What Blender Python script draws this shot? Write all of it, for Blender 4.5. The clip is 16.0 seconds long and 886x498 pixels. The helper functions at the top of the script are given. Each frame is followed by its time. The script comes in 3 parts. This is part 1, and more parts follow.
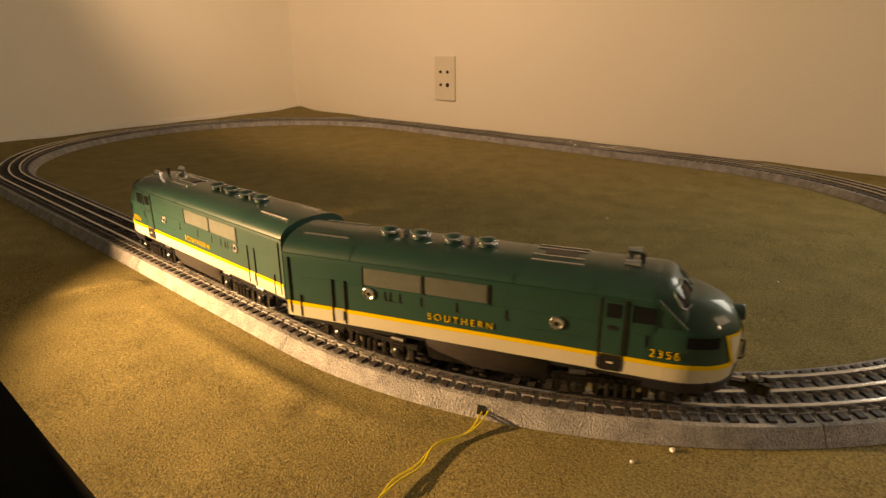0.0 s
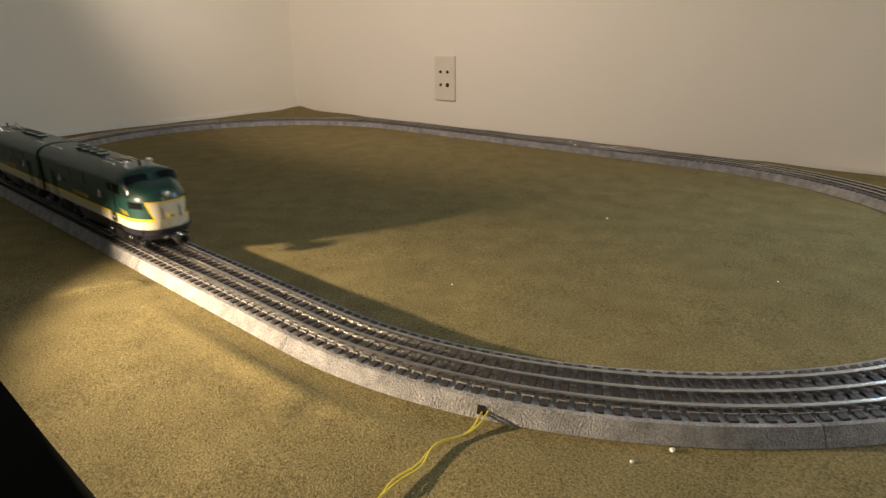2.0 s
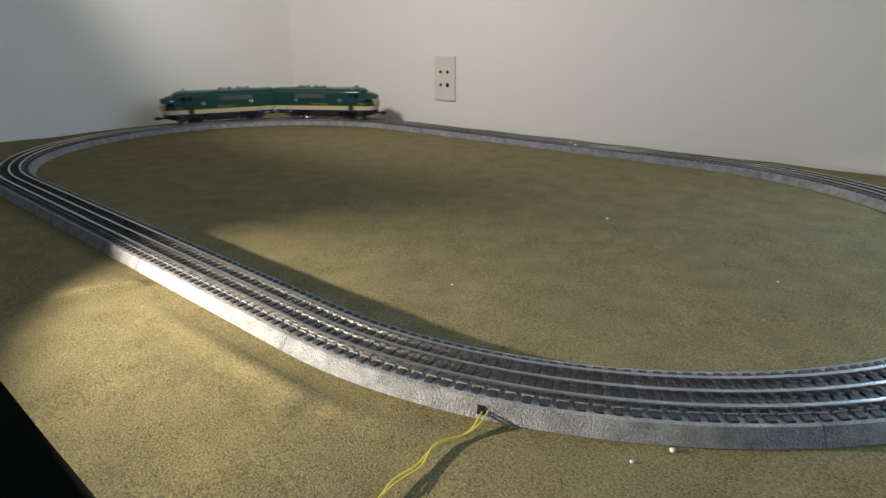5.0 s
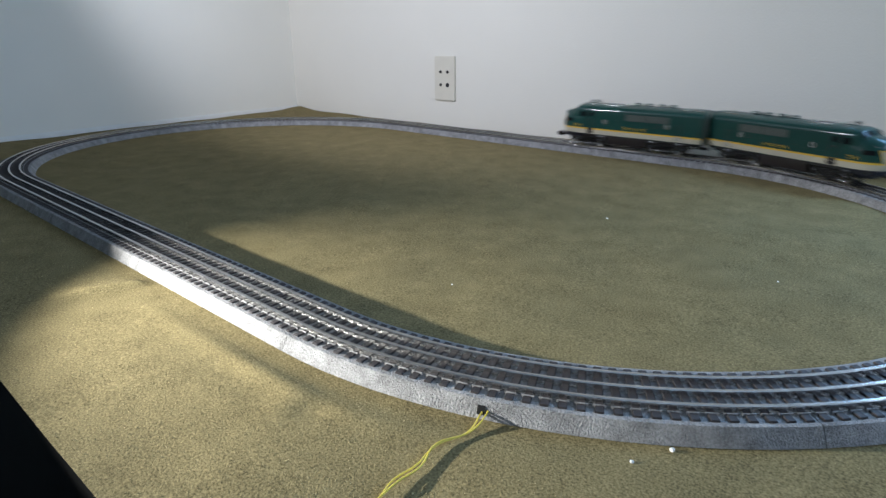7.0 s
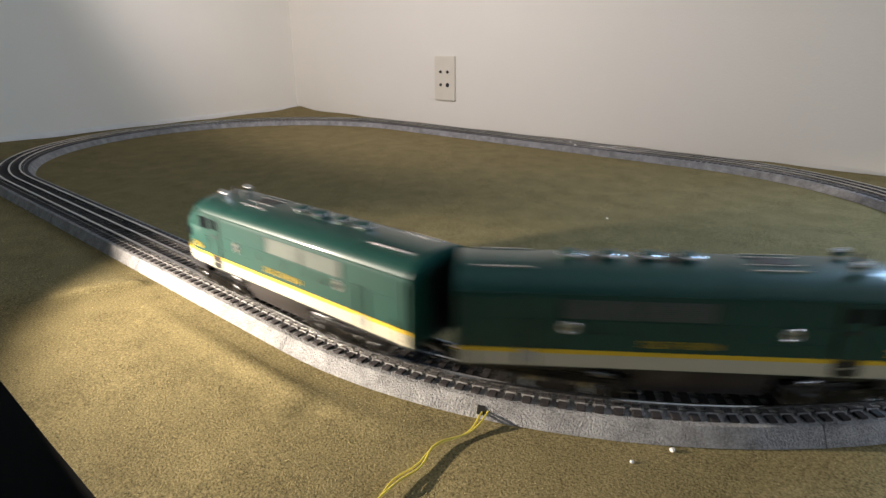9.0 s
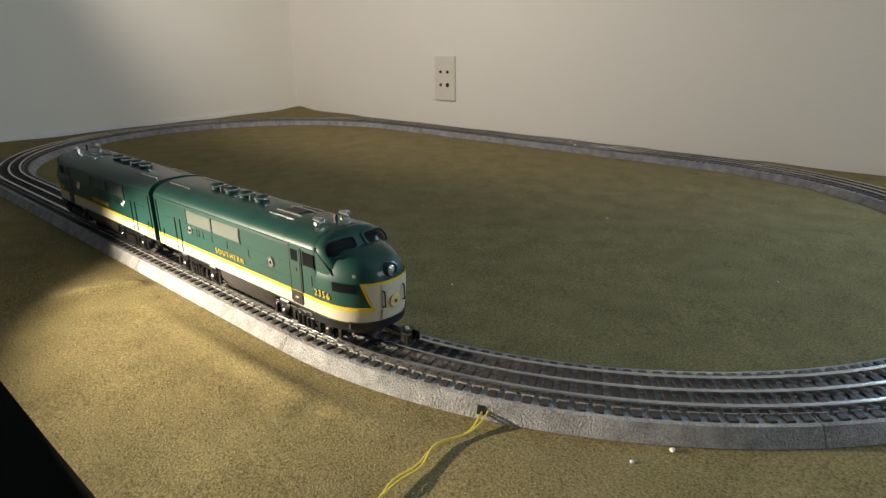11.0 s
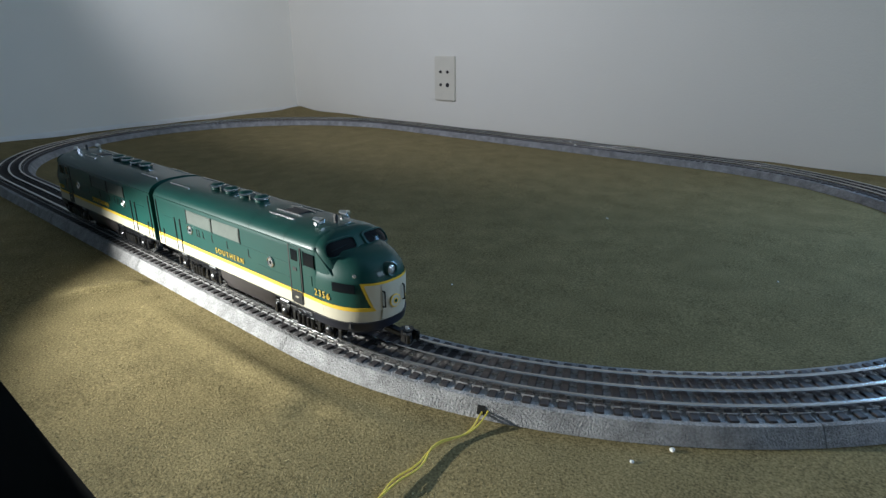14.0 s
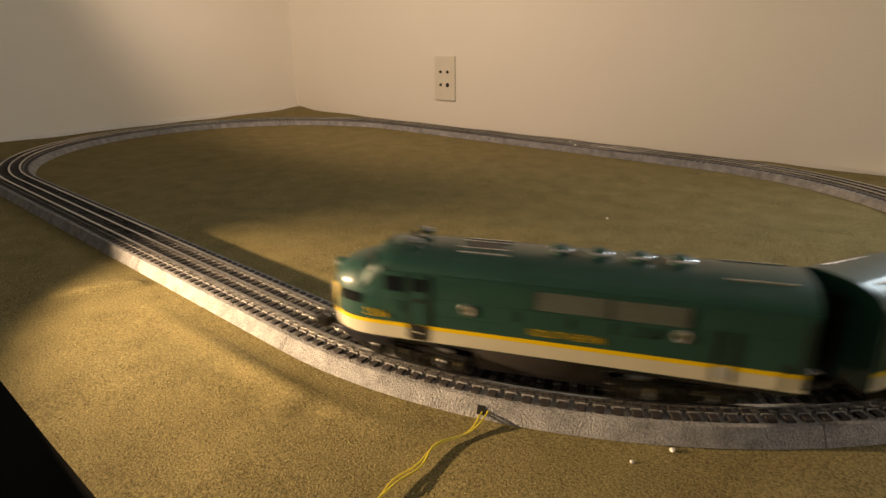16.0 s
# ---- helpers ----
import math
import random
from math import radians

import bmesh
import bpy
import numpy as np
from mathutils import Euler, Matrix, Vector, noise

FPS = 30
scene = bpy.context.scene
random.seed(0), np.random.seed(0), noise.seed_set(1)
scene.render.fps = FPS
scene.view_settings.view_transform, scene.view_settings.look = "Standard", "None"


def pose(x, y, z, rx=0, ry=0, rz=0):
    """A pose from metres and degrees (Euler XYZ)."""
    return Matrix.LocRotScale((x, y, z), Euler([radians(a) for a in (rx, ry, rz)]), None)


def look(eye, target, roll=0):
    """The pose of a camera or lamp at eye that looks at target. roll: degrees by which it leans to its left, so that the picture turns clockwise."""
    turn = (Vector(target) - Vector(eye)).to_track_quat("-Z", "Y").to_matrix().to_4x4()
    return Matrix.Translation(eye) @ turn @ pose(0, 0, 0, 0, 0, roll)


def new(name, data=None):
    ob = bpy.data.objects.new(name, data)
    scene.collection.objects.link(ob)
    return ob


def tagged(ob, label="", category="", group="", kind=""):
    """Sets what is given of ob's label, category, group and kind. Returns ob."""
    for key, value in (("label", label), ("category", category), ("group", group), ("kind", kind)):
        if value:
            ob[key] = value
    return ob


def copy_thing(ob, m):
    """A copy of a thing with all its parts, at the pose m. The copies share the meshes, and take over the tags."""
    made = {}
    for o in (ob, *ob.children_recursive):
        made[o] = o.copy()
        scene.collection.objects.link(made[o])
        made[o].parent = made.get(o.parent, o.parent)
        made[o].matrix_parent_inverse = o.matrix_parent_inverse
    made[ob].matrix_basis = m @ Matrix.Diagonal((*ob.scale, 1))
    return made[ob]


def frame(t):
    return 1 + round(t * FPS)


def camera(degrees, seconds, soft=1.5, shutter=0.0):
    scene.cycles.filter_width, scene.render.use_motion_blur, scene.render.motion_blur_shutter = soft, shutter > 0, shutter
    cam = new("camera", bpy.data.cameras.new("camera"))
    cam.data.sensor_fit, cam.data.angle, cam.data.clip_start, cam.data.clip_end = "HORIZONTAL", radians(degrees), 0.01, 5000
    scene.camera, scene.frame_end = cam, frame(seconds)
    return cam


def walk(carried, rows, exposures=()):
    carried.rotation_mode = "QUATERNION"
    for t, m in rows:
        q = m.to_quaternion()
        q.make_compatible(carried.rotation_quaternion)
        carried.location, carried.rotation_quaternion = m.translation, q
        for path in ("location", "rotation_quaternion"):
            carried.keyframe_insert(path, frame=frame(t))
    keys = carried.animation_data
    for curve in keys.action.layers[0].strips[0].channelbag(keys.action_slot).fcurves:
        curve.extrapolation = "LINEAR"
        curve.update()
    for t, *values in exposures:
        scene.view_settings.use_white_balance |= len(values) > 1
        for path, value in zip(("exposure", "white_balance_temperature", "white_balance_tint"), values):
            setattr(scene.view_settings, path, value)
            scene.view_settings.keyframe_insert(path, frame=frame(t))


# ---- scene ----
# ---- camera ----
cam = camera(72.86, 16.0, 1.4, 0.6)
EYE = pose(0.7824, -0.7276, 0.2338, 90 - 19.343, 0, 41.52) @ pose(0, 0, 0, 0, 0, -0.38)
walk(cam, [(0.0, EYE), (16.0, EYE)],
     exposures=[(0.0, -0.48, 25600, 35), (1.0, -0.44, 20800, 33), (1.5, -0.42, 16600, 29), (2.0, -0.40, 8470, 21), (2.5, -0.38, 8100, 20), (3.0, -0.36, 8300, 19),
                (3.5, -0.35, 7200, 16), (4.2, -0.35, 6700, 15), (6.3, -0.03, 5500, 14), (8.5, -0.03, 5500, 14), (9.0, -0.06, 6550, 20), (9.3, -0.1, 7900, 19),
                (10.2, -0.28, 8100, 18), (11.3, -0.4, 6400, 13), (12.5, -0.48, 5600, 9), (14.2, -0.64, 5450, 13), (14.8, -0.62, 5800, 17), (15.5, -0.56, 6800, 20), (16.0, -0.44, 10800, 27)])

# ---- plan: the mat is z = 0, the oval's middle is the origin ----
RADIUS, LENGTH, RAIL = 0.4572, 0.8107, 0.0166      # curve radius, length of the straights, rail top
GAUGE, FOOT = 0.0166, 0.0385                       # centre rail to outer rail, half width of the roadbed
LAP = 2 * LENGTH + 2 * math.pi * RADIUS
WALL_Y, EDGE_Y = 0.578, -0.656                     # back wall, open edge of the table
CORNER, LEAN = (-1.068, 0.578), 3.6                # the room's corner, turn of the left wall
FLOOR, CEILING = -0.76, 1.70
EAST_X = 2.2                                       # the wall past the table's end
WINDOW_N, WINDOW_E = (1.06, 0.58), (0.05, 0.80)   # middles of the openings in the back wall (x, z) and the end wall (y, z)

# ---- light ----
world = bpy.data.worlds.new("world")
scene.world = world
world.use_nodes = True
world.node_tree.nodes["Background"].inputs[0].default_value = (0.75, 0.85, 1.0, 1)
world.node_tree.nodes["Background"].inputs[1].default_value = 0.010

LAMP = (0.043, -0.850, 0.133)
beam = bpy.data.lights.new("lamp_beam", "SPOT")
beam.energy, beam.color, beam.shadow_soft_size = 67, (1.0, 0.93, 0.73), 0.008
beam.spot_size, beam.spot_blend = radians(27.2), 1.0
# a wide, flat beam
new("lamp_beam", beam).matrix_world = look(LAMP, (0.748, -0.170, -0.068), 10.3) @ Matrix.Diagonal((4.25, 1, 1, 1))

# added unseen fill spot, shaped to brighten the walls and miss the mat
wash = bpy.data.lights.new("wall_fill", "SPOT")
wash.energy, wash.color, wash.shadow_soft_size = 34, (1.0, 0.95, 0.90), 0.06
wash.spot_size, wash.spot_blend = radians(74), 1.0
new("wall_fill", wash).matrix_world = look((-0.34, -0.50, 0.64), (-0.30, 0.578, 0.24)) @ Matrix.Diagonal((2.8, 1, 1, 1))

window = bpy.data.lights.new("window_light", "AREA")
window.energy, window.color, window.shape, window.size, window.size_y = 11.5, (0.40, 0.70, 1.0), "RECTANGLE", 0.55, 0.40
new("window_light", window).matrix_world = pose(WINDOW_N[0], WALL_Y + 0.05, WINDOW_N[1], -90, 0, 0)

# unseen window, assumed from the bluish nose; it also brightens the walls
east = bpy.data.lights.new("east_window_light", "AREA")
east.energy, east.color, east.shape, east.size, east.size_y = 11.5, (0.78, 0.90, 1.0), "RECTANGLE", 1.0, 0.7
new("east_window_light", east).matrix_world = pose(EAST_X + 0.05, WINDOW_E[0], WINDOW_E[1], 90, 0, 90)


# ---- materials ----
def material(name, colour, rough=0.6, metal=0.0, vary=0.15, scale=60.0, bump=0.0, bump_scale=400.0, second=None, coat=0.0, broad=9.0, stain=1.0):
    m = bpy.data.materials.new(name)
    m.use_nodes = True
    nt = m.node_tree
    b = nt.nodes["Principled BSDF"]
    b.inputs["Roughness"].default_value, b.inputs["Metallic"].default_value = rough, metal
    b.inputs["Coat Weight"].default_value, b.inputs["Coat Roughness"].default_value = coat, 0.16
    tc = nt.nodes.new("ShaderNodeTexCoord")
    n = nt.nodes.new("ShaderNodeTexNoise")
    n.inputs["Scale"].default_value, n.inputs["Detail"].default_value = scale, 6
    nt.links.new(tc.outputs["Object"], n.inputs["Vector"])
    big = nt.nodes.new("ShaderNodeTexNoise")
    big.inputs["Scale"].default_value, big.inputs["Detail"].default_value = scale / broad, 3
    nt.links.new(tc.outputs["Object"], big.inputs["Vector"])
    add = nt.nodes.new("ShaderNodeMath")
    add.operation = "ADD"
    weak = nt.nodes.new("ShaderNodeMapRange")
    weak.inputs["To Min"].default_value, weak.inputs["To Max"].default_value = 0.5 - 0.5 * stain, 0.5 + 0.5 * stain
    nt.links.new(big.outputs["Fac"], weak.inputs["Value"])
    nt.links.new(n.outputs["Fac"], add.inputs[0])
    nt.links.new(weak.outputs["Result"], add.inputs[1])
    half = nt.nodes.new("ShaderNodeMapRange")
    half.inputs["From Min"].default_value, half.inputs["From Max"].default_value = 0.7, 1.3
    nt.links.new(add.outputs[0], half.inputs["Value"])
    mix = nt.nodes.new("ShaderNodeMix")
    mix.data_type = "RGBA"
    other = second or tuple(min(1, c * (1 + vary)) for c in colour)
    mix.inputs["A"].default_value = (*(c * (1 - vary) for c in colour), 1)
    mix.inputs["B"].default_value = (*other, 1)
    nt.links.new(half.outputs["Result"], mix.inputs["Factor"])
    nt.links.new(mix.outputs["Result"], b.inputs["Base Color"])
    if bump:
        bn = nt.nodes.new("ShaderNodeTexNoise")
        bn.inputs["Scale"].default_value, bn.inputs["Detail"].default_value = bump_scale, 4
        nt.links.new(tc.outputs["Object"], bn.inputs["Vector"])
        bu = nt.nodes.new("ShaderNodeBump")
        bu.inputs["Strength"].default_value, bu.inputs["Distance"].default_value = 1.0, bump
        nt.links.new(bn.outputs["Fac"], bu.inputs["Height"])
        nt.links.new(bu.outputs["Normal"], b.inputs["Normal"])
    return m


M_WALL = material("wall_paint", (0.80, 0.768, 0.69), 0.75, vary=0.03, scale=3, bump=0.0004, bump_scale=260)
M_TRIM = material("white_trim", (0.8, 0.79, 0.75), 0.5, vary=0.03, scale=10)
M_MAT = material("grass_mat", (0.118, 0.094, 0.042), 0.95, vary=0.5, scale=620, bump=0.0006, bump_scale=820, second=(0.358, 0.287, 0.138), broad=24, stain=0.28)
M_MAT.node_tree.nodes["Principled BSDF"].inputs["Specular IOR Level"].default_value = 0.08
M_TABLE = material("black_table", (0.006, 0.006, 0.006), 0.7, vary=0.2)
M_TABLE.node_tree.nodes["Principled BSDF"].inputs["Specular IOR Level"].default_value = 0.1
M_FLOOR = material("dark_floor", (0.012, 0.011, 0.010), 0.8, vary=0.3, scale=8)
M_CEIL = material("ceiling_paint", (0.7, 0.7, 0.68), 0.9, vary=0.03, scale=5)
M_BED = material("grey_roadbed", (0.27, 0.263, 0.264), 0.8, vary=0.42, scale=620, bump=0.0021, bump_scale=780)
M_TIE = material("dark_tie", (0.034, 0.028, 0.029), 0.7, vary=0.35, scale=300, bump=0.0003, bump_scale=900)
M_RAIL = material("nickel_rail", (0.62, 0.61, 0.60), 0.24, 1.0, vary=0.12, scale=90)
M_GREEN = material("green_paint", (0.005, 0.046, 0.037), 0.46, vary=0.10, scale=40, coat=0.55)
M_GREEN.node_tree.nodes["Principled BSDF"].inputs["Coat Roughness"].default_value = 0.07
M_GREEN.node_tree.nodes["Principled BSDF"].inputs["Specular IOR Level"].default_value = 0.22
M_CREAM = material("cream_paint", (0.46, 0.42, 0.32), 0.45, vary=0.06, scale=60)
M_YELLOW = material("yellow_paint", (0.66, 0.42, 0.02), 0.45, vary=0.06, scale=60)
M_BLACK = material("black_plastic", (0.007, 0.007, 0.008), 0.42, vary=0.3, scale=120)
M_TANK = material("brown_black_metal", (0.022, 0.018, 0.018), 0.45, vary=0.25, scale=120)
M_NAVY = material("dark_pilot", (0.008, 0.009, 0.016), 0.4, vary=0.2, scale=100)
M_CHROME = material("chrome", (0.75, 0.75, 0.76), 0.15, 1.0, vary=0.05, scale=100)
M_GRILLE = material("grey_grille", (0.075, 0.088, 0.076), 0.6, 0.2, vary=0.15, scale=300)
M_STEP = material("grey_plate", (0.36, 0.36, 0.34), 0.5, vary=0.1, scale=200)
M_TRUCK = material("glossy_black_casting", (0.010, 0.010, 0.011), 0.24, vary=0.3, scale=160, bump=0.0002, bump_scale=900)
M_STEEL = material("glint_steel", (0.16, 0.16, 0.165), 0.36, 1.0, vary=0.2, scale=300)
M_GLASS = material("dark_glass", (0.008, 0.01, 0.012), 0.08, vary=0.1, scale=60)
M_GLASS.node_tree.nodes["Principled BSDF"].inputs["Specular IOR Level"].default_value = 0.14
M_LENS = material("headlight_lens", (0.5, 0.5, 0.48), 0.08, 0.6, vary=0.1, scale=300)
M_PLATE = material("ivory_plate", (0.70, 0.66, 0.56), 0.4, vary=0.03, scale=40)
M_HOLE = material("dark_slot", (0.003, 0.003, 0.003), 1.0, vary=0.2)
M_GRAIN = material("mat_grain", (0.17, 0.125, 0.045), 0.9, vary=0.5, scale=900, second=(0.50, 0.40, 0.20))
M_WIRE = material("yellow_wire", (0.58, 0.47, 0.06), 0.4, vary=0.1, scale=200)
M_WHITE = material("white_crumb", (0.8, 0.79, 0.75), 0.8, vary=0.1, scale=300)


# ---- mesh helpers ----
def link(name, bm, mat, parent=None, label="", smooth=False):
    me = bpy.data.meshes.new(name)
    bmesh.ops.recalc_face_normals(bm, faces=bm.faces)
    if smooth:
        for f in bm.faces:
            f.smooth = True
    bm.to_mesh(me)
    bm.free()
    if smooth:
        me.set_sharp_from_angle(angle=radians(38))
    me.materials.append(mat)
    ob = new(name, me)
    ob.parent = parent
    return tagged(ob, label) if label else ob


def part(name, bm, mat, parent, label="", smooth=False):
    return link(name, bm, mat, parent, label, smooth)


def box(x0, x1, y0, y1, z0, z1, bevel=0.0, bm=None):
    own = bmesh.new()
    bmesh.ops.create_cube(own, size=1)
    for v in own.verts:
        v.co = Vector((x0 if v.co.x < 0 else x1, y0 if v.co.y < 0 else y1, z0 if v.co.z < 0 else z1))
    if bevel:
        bmesh.ops.bevel(own, geom=own.edges[:], offset=bevel, segments=2, affect="EDGES")
    return merge(bm, own)


def merge(bm, own):
    if bm is None:
        return own
    me = bpy.data.meshes.new("tmp")
    own.to_mesh(me)
    own.free()
    bm.from_mesh(me)
    bpy.data.meshes.remove(me)
    return bm


def tube(p, q, r0, r1, n=16, bm=None):
    """A round bar from p to q, with the radii r0 and r1."""
    own = bmesh.new()
    p, q = Vector(p), Vector(q)
    bmesh.ops.create_cone(own, cap_ends=True, segments=n, radius1=r0, radius2=r1, depth=(q - p).length)
    own.transform(Matrix.Translation((p + q) / 2) @ (q - p).to_track_quat("Z", "Y").to_matrix().to_4x4())
    return merge(bm, own)


def turned(profile, axis, n=24, bm=None):
    """A body turned round an axis: profile rows are (radius, height), axis is a pose whose z is the axis."""
    own = bmesh.new()
    rings = [[own.verts.new((r * math.cos(2 * math.pi * i / n), r * math.sin(2 * math.pi * i / n), h)) for i in range(n)] for r, h in profile]
    for a, b in zip(rings, rings[1:]):
        for i in range(n):
            own.faces.new((a[i], a[(i + 1) % n], b[(i + 1) % n], b[i]))
    own.faces.new(rings[0][::-1])
    own.faces.new(rings[-1])
    own.transform(axis)
    return merge(bm, own)


def lofted(rows, closed=False, caps=True, bm=None):
    """A skin over rows of points of equal count."""
    own = bmesh.new()
    vs = [[own.verts.new(p) for p in row] for row in rows]
    n = len(vs[0])
    for a, b in zip(vs, vs[1:]):
        for i in range(n if closed else n - 1):
            own.faces.new((a[i], a[(i + 1) % n], b[(i + 1) % n], b[i]))
    if caps:
        own.faces.new(vs[0][::-1])
        own.faces.new(vs[-1])
    return merge(bm, own)


def thing(name, label, category, group="", m=None, kind=""):
    ob = tagged(new(name), label, category, group, kind)
    if m:
        ob.matrix_basis = m
    return ob


# ---- room ----
def build_room():
    lean = radians(LEAN)
    dx, dy = math.sin(lean), -math.cos(lean)                  # along the left wall, away from the corner
    far = 3.6
    x, z = WINDOW_N
    bm = box(CORNER[0] - 0.12, x - 0.29, WALL_Y, WALL_Y + 0.12, FLOOR, CEILING)
    bm = box(x + 0.29, EAST_X, WALL_Y, WALL_Y + 0.12, FLOOR, CEILING, 0, bm)
    bm = box(x - 0.29, x + 0.29, WALL_Y, WALL_Y + 0.12, FLOOR, z - 0.22, 0, bm)
    bm = box(x - 0.29, x + 0.29, WALL_Y, WALL_Y + 0.12, z + 0.22, CEILING, 0, bm)
    tagged(link("wall_north", bm, M_WALL), "warm white painted drywall behind the table", "wall", kind="structure")
    bm = box(-0.12, 0, -far, 0.0, FLOOR, CEILING)
    w = tagged(link("wall_west", bm, M_WALL), "warm white painted drywall beside the table", "wall", kind="structure")
    w.matrix_basis = pose(CORNER[0], CORNER[1], 0, 0, 0, LEAN)
    x_end = CORNER[0] + dx * far
    tagged(link("wall_south", box(x_end - 0.1, EAST_X, -far + 0.6, -far + 0.72, FLOOR, CEILING), M_WALL), "plain painted wall closing the room", "wall", kind="structure")
    y, z = WINDOW_E
    bm = box(EAST_X, EAST_X + 0.12, -far + 0.6, y - 0.52, FLOOR, CEILING)
    bm = box(EAST_X, EAST_X + 0.12, y + 0.52, WALL_Y + 0.12, FLOOR, CEILING, 0, bm)
    bm = box(EAST_X, EAST_X + 0.12, y - 0.52, y + 0.52, FLOOR, z - 0.37, 0, bm)
    bm = box(EAST_X, EAST_X + 0.12, y - 0.52, y + 0.52, z + 0.37, CEILING, 0, bm)
    tagged(link("wall_east", bm, M_WALL), "plain painted wall closing the room", "wall", kind="structure")
    tagged(link("floor", box(-1.4, EAST_X + 0.1, -far + 0.6, WALL_Y + 0.1, FLOOR - 0.1, FLOOR), M_FLOOR), "dark floor below the table", "floor", kind="structure")
    tagged(link("ceiling", box(-1.4, EAST_X + 0.1, -far + 0.6, WALL_Y + 0.1, CEILING, CEILING + 0.1), M_CEIL), "plain white ceiling", "ceiling", kind="structure")
    # white caulked strip at the foot of the left wall
    bm = box(0.0, 0.006, -1.16, 0.0, -0.03, 0.012, 0.002)
    b = tagged(link("baseboard", bm, M_TRIM), "white trim strip along the wall's foot", "trim", kind="structure")
    b.matrix_basis = pose(CORNER[0], CORNER[1], 0, 0, 0, LEAN)


def build_table():
    t = thing("layout_table", "black-edged table that carries the train layout", "table")
    part("tabletop", box(-0.955, 1.55, EDGE_Y + 0.03, WALL_Y - 0.003, -0.045, -0.0075, 0.003), M_TABLE, t)
    # added black sheet standing in for the darkness below the table's edge
    part("dark_filler", box(-0.955, 1.55, EDGE_Y + 0.004, EDGE_Y + 0.016, -0.42, -0.0075, 0.002), M_TABLE, t, "added black sheet that keeps the space below the edge dark")
    for x in (-0.9, 1.45):
        for y in (EDGE_Y + 0.06, WALL_Y - 0.09):
            part("leg", box(x - 0.035, x + 0.035, y - 0.035, y + 0.035, FLOOR, -0.046, 0.004), M_TABLE, t)
    # the mat is one uneven sheet, rising a little into the corner
    bm = bmesh.new()
    nx, ny = 520, 256
    grid = []
    for j in range(ny + 1):
        row = []
        for i in range(nx + 1):
            y = EDGE_Y + (WALL_Y - 0.004 - EDGE_Y) * j / ny
            x_wall = CORNER[0] + (WALL_Y - y) * math.tan(radians(LEAN)) + 0.008
            x = x_wall + (1.55 - x_wall) * i / nx
            row.append(bm.verts.new((x, y, mat_height(x, y))))
        grid.append(row)
    for j in range(ny):
        for i in range(nx):
            bm.faces.new((grid[j][i], grid[j][i + 1], grid[j + 1][i + 1], grid[j + 1][i]))
    m = link("grass_mat", bm, M_MAT, smooth=True)
    tagged(m, "olive-brown granular grass mat with wrinkles over the table", "mat")


def off_track(x, y):
    return math.hypot(max(abs(x) - LENGTH / 2, 0), y) - RADIUS


def mat_height(x, y):
    away = abs(off_track(x, y))
    free = min(1, max(0, (away - FOOT - 0.004) / 0.05))
    z = 0.0026 * noise.noise((x * 9, y * 9, 0.3)) * free + 0.00015 * noise.noise((x * 30, y * 30, 1.3)) * free
    # wrinkle in front of the track
    if y < -0.49:
        u = (x - 0.178) * 0.927 - (y + 0.5425) * 0.375 + 0.010
        z += 0.0045 * math.exp(-(u / (0.0034 if u > 0 else 0.022)) ** 2) * min(1, max(0, (-0.496 - y) / 0.015)) * min(1, max(0, (y + 0.585) / 0.03))
    # crease that follows the roadbed, and a dent beside it
    ridge = off_track(x, y) - FOOT - 0.030
    if y < -0.4 and ridge > -0.03:
        z += 0.0036 * math.exp(-(ridge / 0.009) ** 2) * math.exp(-((x - 0.42) / 0.11) ** 2)
        z -= 0.0013 * math.exp(-((x - 0.489) ** 2 + (y + 0.526) ** 2) / 0.014 ** 2)
        z += 0.0018 * math.exp(-((x - 0.469) ** 2 + (y + 0.537) ** 2) / 0.014 ** 2)
    c = max(0, 0.16 - math.hypot(x - CORNER[0] - 0.03, y - CORNER[1]))
    return z - 0.0005 + 0.35 * c * c


def build_outlet():
    o = thing("outlet_plate", "ivory wall plate with four jack holes on the back wall", "wall plate", m=pose(-0.359, WALL_Y, 0.128, 90, 0, 0))
    part("plate", box(-0.0375, 0.0375, -0.0595, 0.0595, 0.0, 0.006, 0.002), M_PLATE, o)
    for x, y, r in ((-0.0135, 0.018, 0.0042), (0.0115, 0.018, 0.0042), (-0.0135, -0.017, 0.004), (0.0115, -0.017, 0.0058)):
        part("jack", turned([(r, 0.005), (r, 0.0075), (r * 0.6, 0.0078), (r * 0.55, 0.0066)], pose(x, y, 0)), M_TANK, o, "dark round jack")


# ---- track ----
def track_point(s):
    """Place and heading at s metres along the oval, from the middle of the near straight."""
    s = (s + LENGTH / 2) % LAP
    if s < LENGTH:
        return Vector((s - LENGTH / 2, -RADIUS))
    s -= LENGTH
    if s < math.pi * RADIUS:
        a = s / RADIUS
        return Vector((LENGTH / 2 + RADIUS * math.sin(a), -RADIUS * math.cos(a)))
    s -= math.pi * RADIUS
    if s < LENGTH:
        return Vector((LENGTH / 2 - s, RADIUS))
    a = (s - LENGTH) / RADIUS
    return Vector((-LENGTH / 2 - RADIUS * math.sin(a), RADIUS * math.cos(a)))


def swept(profile, arc, length, steps):
    """A profile of (offset to the outside, height) along an arc round the origin, or along a straight."""
    rows = []
    for i in range(steps + 1):
        u = i / steps
        if arc:
            a = arc * u
            rows.append([((RADIUS + o) * math.sin(a), -(RADIUS + o) * math.cos(a), z) for o, z in profile])
        else:
            rows.append([(length * u, -o, z) for o, z in profile])
    return lofted(rows, closed=True)


